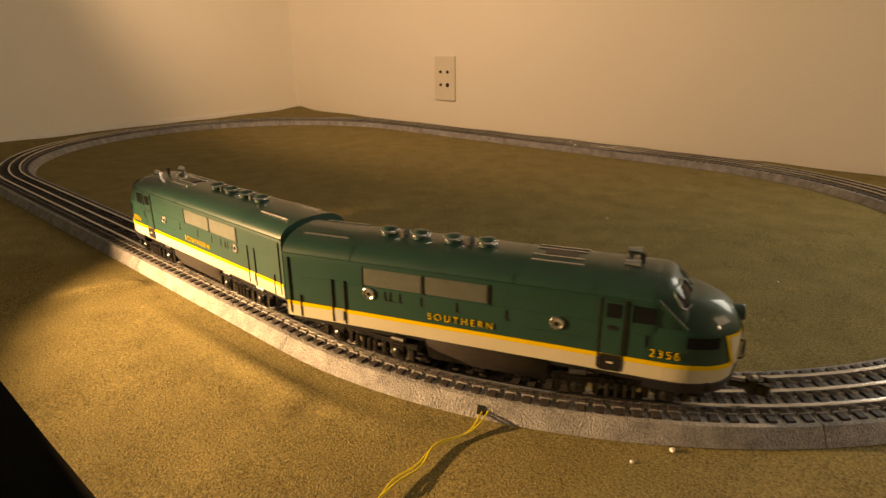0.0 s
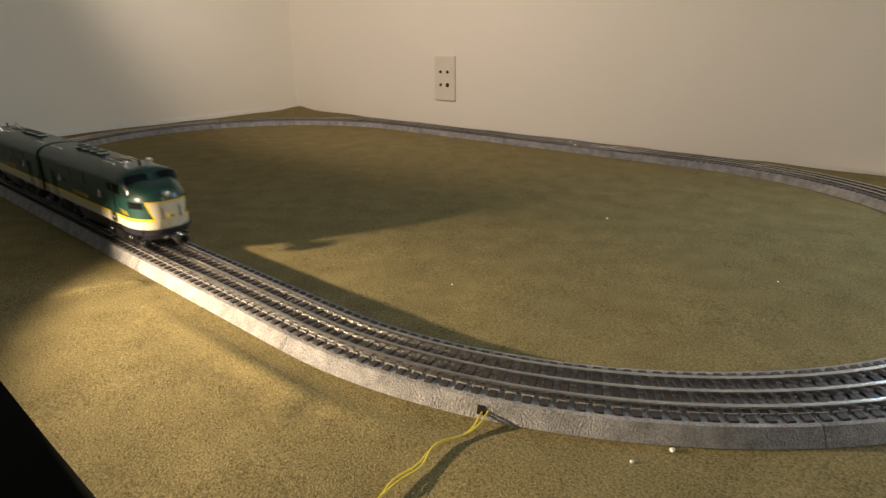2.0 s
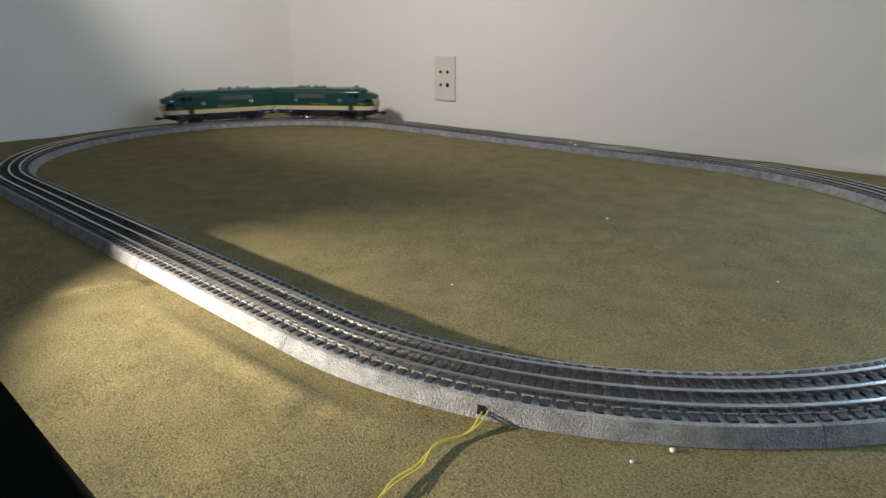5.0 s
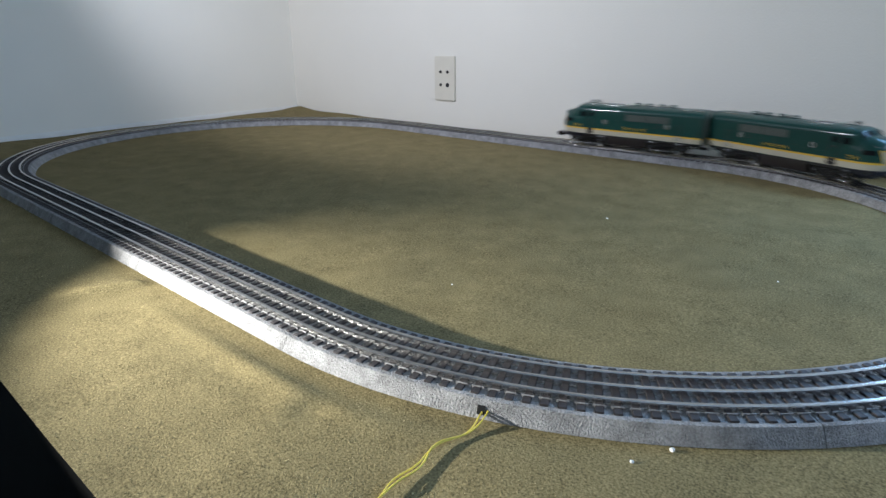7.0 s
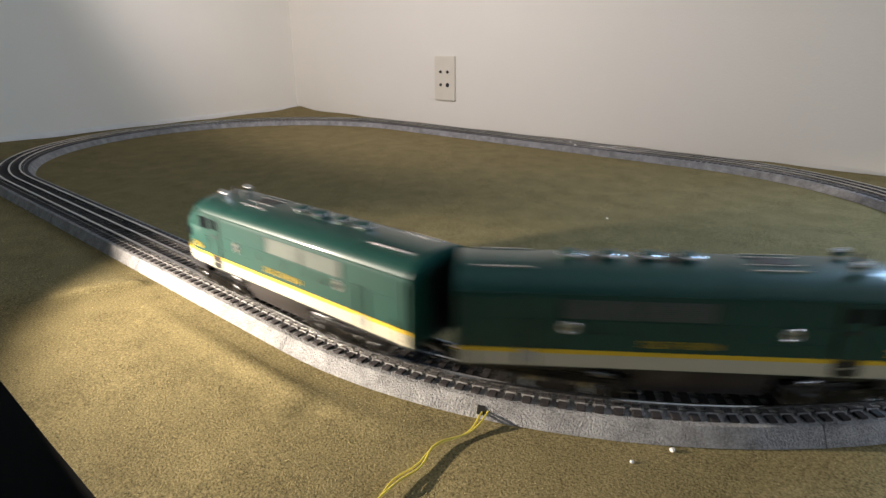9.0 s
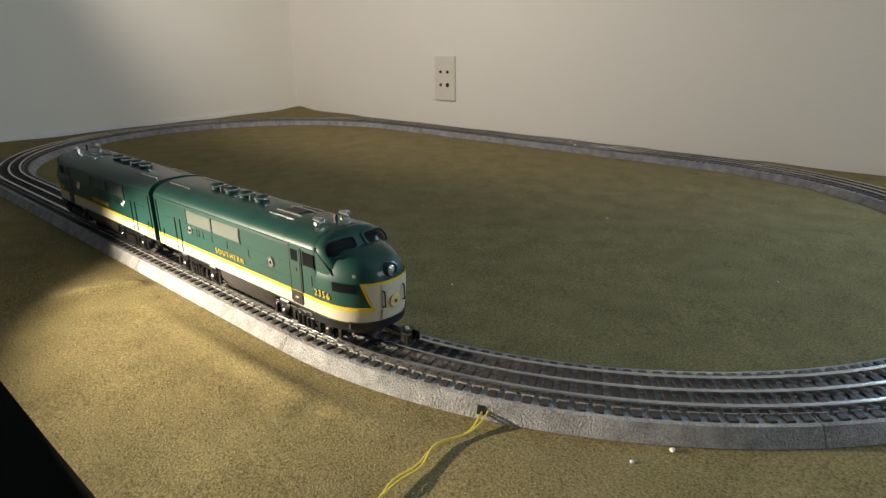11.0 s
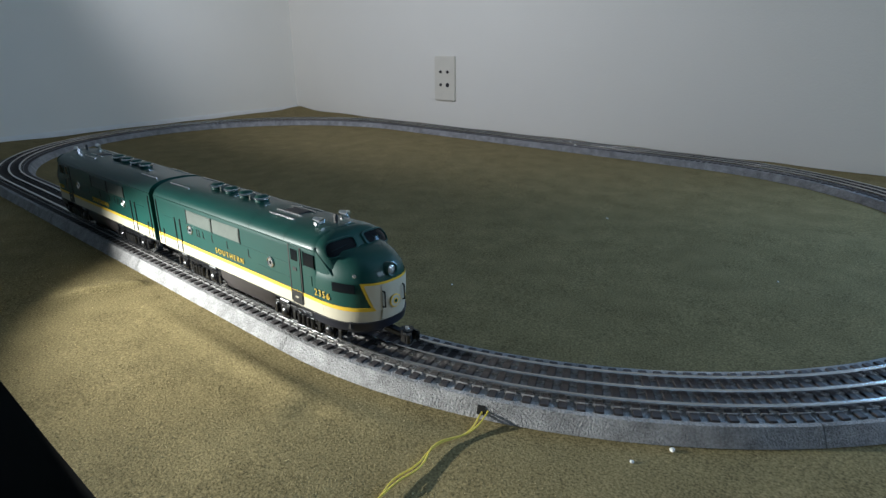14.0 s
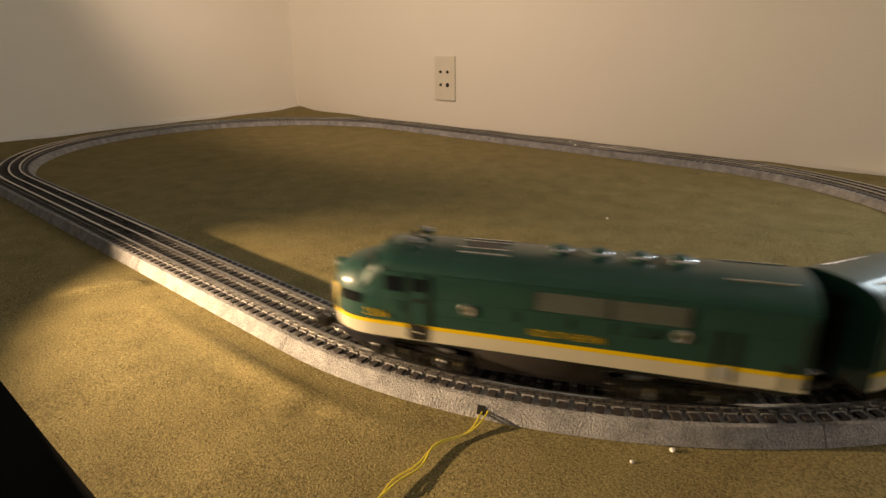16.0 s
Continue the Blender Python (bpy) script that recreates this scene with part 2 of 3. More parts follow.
def bed_profile():
    top, tie = 0.0116, 0.0285
    half = [(FOOT, 0.0), (FOOT - 0.001, 0.0015), (tie + 0.0035, top - 0.0005), (tie + 0.0012, top), (tie - 0.0005, top - 0.0003)]
    return half + [(-o, z) for o, z in reversed(half)]


def rail_profile(o):
    r = RAIL
    return [(o - 0.0026, 0.0108), (o + 0.0026, 0.0108), (o + 0.0024, 0.0118), (o + 0.0008, 0.0124), (o + 0.0008, 0.0142), (o + 0.0016, 0.0148),
            (o + 0.0016, r - 0.0006), (o + 0.0009, r), (o - 0.0009, r), (o - 0.0016, r - 0.0006), (o - 0.0016, 0.0148), (o - 0.0008, 0.0142), (o - 0.0008, 0.0124), (o - 0.0024, 0.0118)]


def build_section(arc, length, m):
    s = thing("track_section", "grey plastic roadbed track section with three metal rails", "track", "track sections of the oval", m)
    run = RADIUS * arc if arc else length
    steps = 16 if arc else 2
    gap = 0.0006
    part("roadbed", swept(bed_profile(), arc - gap / RADIUS if arc else 0, length - gap, steps), M_BED, s, "pebbled grey plastic roadbed", True)
    for o in (-GAUGE, 0.0, GAUGE):
        part("rail", swept(rail_profile(o), arc, length, steps), M_RAIL, s, "shiny metal rail", True)
    n = round(run / 0.0108)
    tie = box(-0.0029, 0.0029, -0.0284, 0.0284, 0.006, 0.0126, 0.0005)
    clips = bmesh.new()
    for i in range(n):
        for o in (-GAUGE - 0.0045, GAUGE + 0.0045):
            c = box(-0.0042, 0.0042, -o - 0.0004, -o + 0.0004, 0.0105, 0.0133)
            u = (i + 0.5) / n
            c.transform(pose(0, 0, 0, 0, 0, math.degrees(arc * u)) @ pose(0, -RADIUS, 0) if arc else pose(length * u, 0, 0))
            merge(clips, c)
    tagged(part("clip_strip", clips, M_BED, s, "rows of small grey rail clips"), kind="stuff")
    first = part("tie", tie, M_TIE, s, "dark brown plastic tie")
    for i in range(n):
        u = (i + 0.5) / n
        if arc:
            a = arc * u
            p = pose(RADIUS * math.sin(a), -RADIUS * math.cos(a), 0, 0, 0, math.degrees(a))
        else:
            p = pose(length * u, 0, 0)
        if i:
            t = new("tie", first.data)
            t.parent = s
            tagged(t, "dark brown plastic tie")
        else:
            t = first
        t.matrix_basis = p
    return s


def build_track():
    turn = math.pi / 4
    curve = build_section(turn, 0, pose(LENGTH / 2, 0, 0))
    for i in range(1, 8):
        copy_thing(curve, pose(LENGTH / 2 if i < 4 else -LENGTH / 2, 0, 0, 0, 0, 45 * i))
    build_slot(curve)
    straight = build_section(0, LENGTH / 3, pose(-LENGTH / 2, -RADIUS, 0))
    for i in range(1, 3):
        copy_thing(straight, pose(-LENGTH / 2 + LENGTH / 3 * i, -RADIUS, 0))
    for i in range(3):
        copy_thing(straight, pose(LENGTH / 2 - LENGTH / 3 * i, RADIUS, 0, 0, 0, 180))


def build_slot(curve):
    a = math.radians(20.6)
    m = pose(0, 0, 0, 0, 0, math.degrees(a)) @ pose(0, -(RADIUS + 0.0352), 0.0060, 60, 0, 0)
    p = part("terminal_slot", box(-0.0025, 0.0025, -0.0040, 0.0020, -0.003, 0.0003, 0), M_HOLE, curve, "black terminal slot in the roadbed")
    p.matrix_basis = m


def build_wire():
    w = thing("feeder_wire", "pair of thin yellow wires from a slot in the roadbed", "wire")
    for k in (0, 1):
        cu = bpy.data.curves.new("wire", "CURVE")
        cu.dimensions, cu.bevel_depth, cu.bevel_resolution = "3D", 0.0006, 2
        sp = cu.splines.new("BEZIER")
        pts = [(0.5775, -0.452, 0.005), (0.5805, -0.464, 0.004), (0.584, -0.4805, 0.0016), (0.578, -0.505, 0.0018), (0.5805, -0.524, 0.0010), (0.5795, -0.542, 0.0012), (0.5835, -0.556, 0.0009), (0.592, -0.60, 0.0009), (0.60, -0.655, 0.0009)]
        sp.bezier_points.add(len(pts) - 1)
        for i, (b, p) in enumerate(zip(sp.bezier_points, pts)):
            b.co = Vector(p) + k * Vector((0.0016 + 0.0022 * math.sin(i * 1.7), 0.0006, 0.0006 * (i % 2)))
            b.handle_left_type = b.handle_right_type = "AUTO"
        ob = new("tmp", cu)
        me = bpy.data.meshes.new_from_object(ob.evaluated_get(bpy.context.evaluated_depsgraph_get()))
        bpy.data.objects.remove(ob)
        me.materials.clear()
        me.materials.append(M_WIRE)
        o = new("strand", me)
        o.parent = w


# ---- locomotives ----
NOSE_TOP = 0.0760
LONG, HALF, SKIRT, SIDE, CROWN, TAIL = 0.294, 0.031, 0.0265, 0.0735, 0.0870, -0.006
ROUND_Y, ROUND_Z = 0.78, 0.95                      # how full the roof's arch is
PIVOTS = (0.062, 0.226)
COUPLED = 0.011


def nose_tip(z):
    """How far forward the nose reaches at height z."""
    if z < 0.053:
        return LONG - 0.0025 * max(0, 1 - (z - 0.024) / 0.012)
    u = min(1, (z - 0.053) / (NOSE_TOP - 0.053))
    return LONG - 0.036 * (1 - max(0, 1 - u ** 2.6) ** 0.42)


def nose_half(z):
    return (HALF - 0.00005) * (1 if z < 0.054 else 1 - 0.34 * min(1, (z - 0.054) / (NOSE_TOP - 0.054)) ** 2.0)


def nose_row(z, grow=0.0, lo=-90, hi=90, n=33):
    tip, w = nose_tip(z), nose_half(z) + grow
    start = 0.2535
    row = [(0.243, -w, z)] if lo == -90 else []
    for i in range(n):
        a = radians(lo + (hi - lo) * i / (n - 1))
        c, s = math.cos(a), math.sin(a)
        row.append((start + (tip + grow - start) * abs(c) ** 0.92, w * math.copysign(abs(s) ** 0.86, s), z))
    if hi == 90:
        row.append((0.243, w, z))
    return row


def cab_row(u, lo=-90, hi=90, n=25, g=0.0):
    """The windshield block at u of its height."""
    z = 0.060 + (CROWN - 0.0006 - 0.060) * u
    tip = 0.2755 - 0.0195 * u - 0.004 * u ** 6 + g
    up = min(1, max(0, (z - SIDE) / (CROWN - SIDE))) ** (1 / ROUND_Z)
    w = HALF * math.sqrt(max(0.0, 1 - up * up)) ** ROUND_Y - 0.0003 + g
    row = []
    for k in range(n):
        a = radians(lo + (hi - lo) * k / (n - 1))
        row.append((0.240 + (tip - 0.240) * max(0, math.cos(a)) ** 0.42, w * math.copysign(abs(math.sin(a)) ** 0.8, a), z + g * 0.6))
    return row


def pane_ring(side, k, g, n=32):
    """A rounded outline on the windshield block: k is its size, g how far it stands proud."""
    ring = []
    for i in range(n):
        a = 2 * math.pi * i / n
        c, q = math.cos(a), math.sin(a)
        p, v = math.copysign(abs(c) ** 0.45, c), math.copysign(abs(q) ** 0.45, q)
        turn = 34 + 28 * p * (1 + (k - 1) * 0.45)
        u = 0.655 - 0.045 * p + 0.160 * v * k * (1 + 0.10 * p)
        ring.append(cab_row(u, side * turn, side * turn + 1e-4, 2, g)[0])
    return ring


def section(x, n=17, drop=0.0, half=HALF):
    """The body's outline across, from one skirt over the roof to the other."""
    pts = [(x, -half, SKIRT), (x, -half, 0.05), (x, -half, SIDE - 0.002)]
    for i in range(n):
        a = math.pi * (i / (n - 1))
        c, s = math.cos(a), math.sin(a)
        pts.append((x, -half * math.copysign(abs(c) ** ROUND_Y, c), SIDE + (CROWN - SIDE - drop) * abs(s) ** ROUND_Z))
    pts += [(x, half, SIDE - 0.002), (x, half, 0.05), (x, half, SKIRT)]
    return pts


def roof_height(y):
    """The roof's height at y to the side of its ridge."""
    c = (abs(y) / HALF) ** (1 / ROUND_Y)
    return SIDE + (CROWN - SIDE) * math.sqrt(1 - c * c) ** ROUND_Z


def words(text, size, mat, parent, m, label, spacing=1.42, wrap=0):
    """Raised lettering on a body side; with wrap (the side) it follows the nose's curve."""
    cu = bpy.data.curves.new("words", "FONT")
    cu.body, cu.size, cu.extrude, cu.align_x, cu.align_y = text, size, 0.0002, "CENTER", "CENTER"
    cu.offset, cu.space_character = -0.00008, spacing
    ob = new("tmp", cu)
    me = bpy.data.meshes.new_from_object(ob.evaluated_get(bpy.context.evaluated_depsgraph_get()))
    bpy.data.objects.remove(ob)
    me.materials.clear()
    me.materials.append(mat)
    if wrap:
        me.transform(m)
        for v in me.vertices:
            along_nose = (v.co.x - 0.2535) / (nose_tip(v.co.z) - 0.2535)
            if along_nose > 0:
                a = math.acos(min(1, along_nose ** (1 / 0.92)))
                v.co.y -= wrap * nose_half(v.co.z) * (1 - math.sin(a) ** 0.86)
        m = pose(0, 0, 0)
    o = new("lettering", me)
    o.parent = parent
    o.matrix_basis = m
    return tagged(o, label)


def build_truck(loco, x):
    t = part("truck", box(-0.03, 0.03, -0.010, 0.010, 0.008, 0.0218, 0.001), M_BLACK, loco, "black metal power truck")
    t.matrix_basis = pose(x, 0, 0)
    for wx in (-0.021, 0.021):
        for side in (-1, 1):
            w = turned([(0.0115, -0.004), (0.0105, 0.0), (0.0105, 0.003), (0.0085, 0.0032), (0.007, 0.0022)], pose(wx, side * 0.0148, 0.0105, -90 * side, 0, 0), 20)
            part("wheel", w, M_RAIL, t, "bright steel wheel", True)
        part("axle", tube((wx, -0.0195, 0.0105), (wx, 0.0195, 0.0105), 0.0025, 0.0025, 10), M_TANK, t)
    for side in (-1, 1):
        y0, y1 = sorted((side * 0.0235, side * 0.0265))
        bm = box(-0.040, 0.040, y0, y1, 0.0105, 0.0145, 0.0008)
        for wx in (-0.025, 0.025):
            y2, y3 = sorted((side * 0.0225, side * 0.0285))
            bm = box(wx - 0.0055, wx + 0.0055, y2, y3, 0.005, 0.0135, 0.0012, bm)        # journal boxes
            bm = box(wx - 0.013, wx - 0.009, y2, y3, 0.0065, 0.0125, 0.0006, bm)          # brake hangers
            bm = box(wx + 0.009, wx + 0.013, y2, y3, 0.0065, 0.0125, 0.0006, bm)
        bm = box(-0.013, 0.013, y0, y1, 0.0035, 0.0075, 0.0008, bm)
        bm = box(-0.0035, 0.0035, y0, y1, 0.0035, 0.0135, 0.0006, bm)
        for i in range(4):
            y4 = side * 0.0285
            bm = tube((-0.0075 + i * 0.005, y4, 0.0065), (-0.0075 + i * 0.005, y4, 0.0125), 0.0016, 0.0016, 8, bm)   # coil springs
        grown = Matrix.Diagonal((1.05, 1, 1.42, 1))
        bm.transform(grown)
        f = part("sideframe", bm, M_TRUCK, t, "black cast side frame")
        for wx in (-0.025, 0.025):
            cap = turned([(0.0036, -0.001), (0.0036, 0.0008), (0.0026, 0.0016), (0.0008, 0.0019)], pose(wx * 1.05, side * 0.0285, 0.0130, -90 * side, 0, 0), 14)
            part("journal_cap", cap, M_TRUCK, f, "glossy round axle cap", True)
            # cylinders and steps are steel-coloured to give the dark truck its white glints
            air = tube((wx * 1.05 - 0.0050, side * 0.0262, 0.0222), (wx * 1.05 + 0.0050, side * 0.0262, 0.0222), 0.0021, 0.0021, 12)
            part("brake_cylinder", air, M_STEEL, f, "brake cylinder in bright steel for the glints on the truck", True)
        rod = tube((-0.036, side * 0.0283, 0.0075), (0.036, side * 0.0283, 0.0075), 0.0007, 0.0007, 8)
        part("brake_rod", rod, M_TRUCK, f, "", True)
        part("step", box(0.0405, 0.0455, *sorted((side * 0.0225, side * 0.0275)), 0.0120, 0.0132, 0.0003), M_STEEL, f)
    part("pickup_arm", box(-0.008, 0.008, -0.004, 0.004, 0.0012, 0.0075, 0.0008), M_TANK, t)
    return t


def build_locomotive(label):
    loco = thing("locomotive", label, "model train", "coupled diesel locomotives")
    # shell
    rows = [section(x) for x in (TAIL, TAIL + 0.0006)] + [section(0.02 + 0.21 * i / 10) for i in range(11)]
    rows += [section(0.242), section(0.2462, drop=0.0002), section(0.2475, drop=0.001, half=HALF - 0.0004)]
    body = part("body", lofted(rows), M_GREEN, loco, "glossy dark green plastic body shell", True)
    # cab front: the raked windshield between the roof and the nose
    part("cab_front", lofted([cab_row(i / 14) for i in range(15)]), M_GREEN, body, "", True)
    # nose
    zs = [SKIRT, 0.029, 0.034, 0.040, 0.046, 0.051, 0.055, 0.059]
    zs += [0.059 + (NOSE_TOP - 0.059) * k for k in (0.24, 0.45, 0.62, 0.77, 0.88, 0.96, 1.0)]
    part("nose", lofted([nose_row(z) for z in zs]), M_GREEN, body, "rounded bulldog nose", True)
    # paint bands, a hair proud of the shell
    for name, z0, z1, mat, g in (("cream_band", SKIRT + 0.0005, 0.0358, M_CREAM, 0.0004), ("yellow_stripe", 0.0358, 0.0385, M_YELLOW, 0.0005)):
        bm = lofted([nose_row(z, grow=g) for z in (z0, (z0 + z1) / 2, z1)])
        for side in (-1, 1):
            y0, y1 = sorted((side * (HALF - 0.0005), side * (HALF + g)))
            bm = box(TAIL + 0.001, 0.2538, y0, y1, z0, z1, 0, bm)
        part(name, bm, mat, body, "", True)
    # cream face of the nose with its yellow border
    for name, top, wide, mat, g in (("yellow_border", 0.0572, 42, M_YELLOW, 0.0007), ("nose_panel", 0.0556, 37, M_CREAM, 0.001)):
        rows = []
        for i in range(7):
            z = 0.036 + (top - 0.036) * i / 6
            a = wide * (0.62 + 0.38 * (i / 6) ** 0.8)
            rows.append(nose_row(z, grow=g, lo=-a, hi=a, n=17))
        part(name, lofted(rows, caps=False), mat, body, "", True)
    door = lofted([nose_row(z, grow=0.0016, lo=-15, hi=15, n=9) for z in (0.028, 0.036, 0.044, 0.051, 0.0545)], caps=False)
    part("nose_door", door, M_CREAM, body, "pale nose door with a round crest", True)
    for r, mat, off in ((0.0050, M_YELLOW, 0.0016), (0.0043, M_CREAM, 0.0018), (0.0022, M_YELLOW, 0.0020), (0.0013, M_GREEN, 0.0022)):
        part("crest", turned([(r, 0), (r, 0.0004), (r * 0.9, 0.0006)], pose(LONG + off + 0.0008, 0, 0.041, 0, 90, 0)), mat, body, "round emblem")
    for side in (-1, 1):
        bm = tube((LONG - 0.0015, side * 0.0095, 0.038), (LONG + 0.0025, side * 0.0095, 0.039), 0.0006, 0.0006, 8)
        bm = tube((LONG + 0.0025, side * 0.0095, 0.039), (LONG + 0.0022, side * 0.0095, 0.050), 0.0006, 0.0006, 8, bm)
        bm = tube((LONG + 0.0022, side * 0.0095, 0.050), (LONG - 0.003, side * 0.0095, 0.051), 0.0006, 0.0006, 8, bm)
        part("grab_iron", bm, M_BLACK, body)
        # number board on the nose's flank
        a0, a1 = (48, 76) if side > 0 else (-76, -48)
        part("number_board", lofted([nose_row(z, grow=0.0008, lo=a0, hi=a1, n=7) for z in (0.0495, 0.053, 0.0565)], caps=False), M_GLASS, body, "black number board", True)
        part("marker_light", turned([(0.0016, 0), (0.0016, 0.002), (0.0009, 0.0026)], pose(0.279, side * 0.0215, 0.0610, 0, 60, side * 40), 12), M_LENS, body, "clear marker lens", True)
        # windshield: a raised moulded frame round each dark pane
        frame_bm, pane_bm = bmesh.new(), bmesh.new()
        outer, crest_line, inner, glass = (pane_ring(side, k, g) for k, g in ((1.30, 0.0001), (1.20, 0.0012), (1.0, 0.0011), (1.0, 0.0003)))
        frame_bm = lofted([outer, crest_line, inner, glass], closed=True, caps=False, bm=frame_bm)
        pane_bm = lofted([pane_ring(side, k, 0.0004) for k in (1.02, 0.7, 0.35, 0.02)], closed=True, caps=False, bm=pane_bm)
        part("windshield_frame", frame_bm, M_GREEN, body, "", True)
        part("windshield", pane_bm, M_GLASS, body, "dark glazed windshield pane", True)
        y = side * HALF

        def panel(name, x0, x1, z0, z1, depth, mat, label="", bev=0.0003, owner=None):
            a, b = sorted((y - side * 0.0008, y + side * depth))
            return part(name, box(x0, x1, a, b, z0, z1, bev), mat, owner or body, label)

        # grilles with their slats
        for x0 in (0.0585, 0.1035):
            g = panel("grille", x0, x0 + 0.043, 0.0592, 0.0715, 0.0004, M_GRILLE, "brushed grey air grille")
            bm = bmesh.new()
            a, b = sorted((y + side * 0.0003, y + side * 0.0007))
            for k in range(9):
                bm = box(x0 + 0.001, x0 + 0.042, a, b, 0.0598 + k * 0.00128, 0.0604 + k * 0.00128, 0, bm)
            part("slats", bm, M_GRILLE, g)
        for x in (0.0572, 0.1021, 0.1472):
            panel("post", x, x + 0.0009, 0.058, 0.072, 0.0005, M_BLACK)
        # louvres, portholes, door
        for x in (0.0735, 0.0775, 0.0845, 0.1, 0.125, 0.158):
            panel("louvre", x, x + 0.0011, 0.0495, 0.0565, 0.0004, M_BLACK)
            panel("louvre", x + 0.0011, x + 0.0032, 0.0495, 0.0505, 0.0004, M_BLACK)
        for x in (0.062, 0.1905):
            p = part("porthole", turned([(0.0044, 0), (0.0044, 0.0008), (0.0038, 0.0012), (0.0032, 0.0008), (0.0031, 0.0004)], pose(x, y, 0.0535, -90 * side, 0, 0)), M_CHROME, body, "chrome porthole ring", True)
            # opaque pale grey stands for the glint in the glass, with a dark spot
            part("pane", turned([(0.0031, 0), (0.0031, 0.0005), (0.0005, 0.0006)], pose(x, y, 0.0535, -90 * side, 0, 0)), M_LENS, p, "porthole glazing, pale grey for the light it catches")
            part("dark_spot", turned([(0.0015, 0), (0.0015, 0.0008), (0.0003, 0.0009)], pose(x, y, 0.0530, -90 * side, 0, 0), 10), M_GLASS, p)
        d = panel("cab_door", 0.217, 0.2295, 0.0385, 0.0735, 0.0007, M_GREEN, "green cab door with black gaps")
        panel("door_gap", 0.2153, 0.217, 0.0285, 0.074, 0.00065, M_BLACK, owner=d)
        panel("door_gap", 0.2295, 0.2312, 0.0285, 0.074, 0.00065, M_BLACK, owner=d)
        panel("door_window", 0.219, 0.2275, 0.0625, 0.0715, 0.001, M_GLASS, "dark door window", owner=d)
        panel("door_latch", 0.2205, 0.2255, 0.0545, 0.0575, 0.0011, M_BLACK, owner=d)
        panel("step_well", 0.217, 0.2295, 0.0275, 0.0385, 0.0008, M_BLACK, "black step opening", owner=d)
        panel("step", 0.2215, 0.2255, 0.0325, 0.0338, 0.0014, M_CREAM, owner=d)
        panel("cab_window", 0.234, 0.2465, 0.0615, 0.0715, 0.0006, M_GLASS, "dark side window")
        panel("window_rim", 0.2335, 0.247, 0.0605, 0.0615, 0.0009, M_GREEN)
        panel("window_rim", 0.2328, 0.234, 0.0605, 0.0722, 0.0009, M_GREEN)
        panel("hatch", 0.2345, 0.2425, 0.0465, 0.0545, 0.0005, M_GREEN)
        # tail grab irons and ladder
        for x, z0, z1 in ((-0.0025, 0.029, 0.072), (0.0325, 0.0275, 0.06), (0.0425, 0.0275, 0.06), (0.006, 0.0275, 0.044)):
            panel("grab_iron", x, x + 0.0011, z0, z1, 0.0009, M_BLACK)
        panel("ladder_plate", 0.0345, 0.0415, 0.0295, 0.0375, 0.0009, M_STEP, "pale grey step plate")
        panel("gutter", TAIL, 0.248, 0.0742, 0.0752, 0.0006, M_GREEN, bev=0.0002)
        panel("seam", 0.012, 0.214, 0.0578, 0.0583, 0.0003, M_GREEN, bev=0)
        panel("seam", 0.172, 0.2145, 0.0466, 0.0470, 0.0004, M_GREEN, bev=0)
        turn = 0 if side < 0 else 180
        words("SOUTHERN", 0.0068, M_YELLOW, body, pose(0.128, y + side * 0.0006, 0.0438, 90, 0, turn), "yellow road name lettering")
        words("2356", 0.0072, M_YELLOW, body, pose(0.2535, y + side * 0.0006, 0.0436, 90, 0, turn), "yellow road number", 1.25, side)
        # raked rim between the cab side and the windshield
        rim = tube((0.2465, y - side * 0.0010, 0.0768), (0.2640, y - side * 0.0020, 0.0605), 0.0012, 0.0009, 10)
        part("windshield_rim", rim, M_GREEN, body, "", True)
        # horns on the cab roof
        h = tube((0.2255, side * 0.0125, 0.0905), (0.2345, side * 0.0125, 0.0905), 0.0019, 0.0030, 14)
        h = tube((0.2345, side * 0.0125, 0.0905), (0.2347, side * 0.0125, 0.0905), 0.0030, 0.0020, 14, h)
        h = box(0.2262, 0.2292, side * 0.0125 - 0.0013, side * 0.0125 + 0.0013, 0.082, 0.0905, 0.0003, h)
        h = box(0.2240, 0.2360, side * 0.0125 - 0.0024, side * 0.0125 + 0.0024, 0.0825, 0.0856, 0.0003, h)
        part("horn", h, M_CHROME, body, "chrome air horn", True)
    part("lift_ring", box(0.2335, 0.2365, -0.001, 0.001, CROWN - 0.001, CROWN + 0.0065, 0.0004), M_BLACK, body)
    # roof
    for i, x in enumerate((0.0645, 0.0885, 0.1125, 0.1365)):
        f = part("roof_fan", turned([(0.0062, 0), (0.0062, 0.0034), (0.0058, 0.0050), (0.0046, 0.0060), (0.0022, 0.0064)], pose(x, 0, CROWN - 0.0008), 28), M_GREEN, body, "domed green roof fan", True)
        part("fan_rim", turned([(0.0070, 0.0028), (0.0070, 0.0038), (0.0062, 0.0044), (0.0060, 0.0028)], pose(x, 0, CROWN - 0.0006), 28), M_CHROME, f, "bright fan rim", True)
    for x in (0.0765, 0.1245):
        part("exhaust_port", box(x - 0.0012, x + 0.0012, -0.0045, 0.0045, CROWN - 0.001, CROWN + 0.0042, 0.0005), M_GRILLE, body)
    for x0, x1, bars in ((0.004, 0.040, (-0.0170, 0.0156)),
                         (0.169, 0.202, (-0.0150, -0.0075, 0.0060, 0.0135))):
        for yy in bars:
            part("roof_rail", box(x0, x1, yy, yy + 0.0014, roof_height(yy + 0.0007) - 0.002, roof_height(yy + 0.0007) + 0.0008, 0.0003), M_CHROME, body, "silvery roof walkway bar")
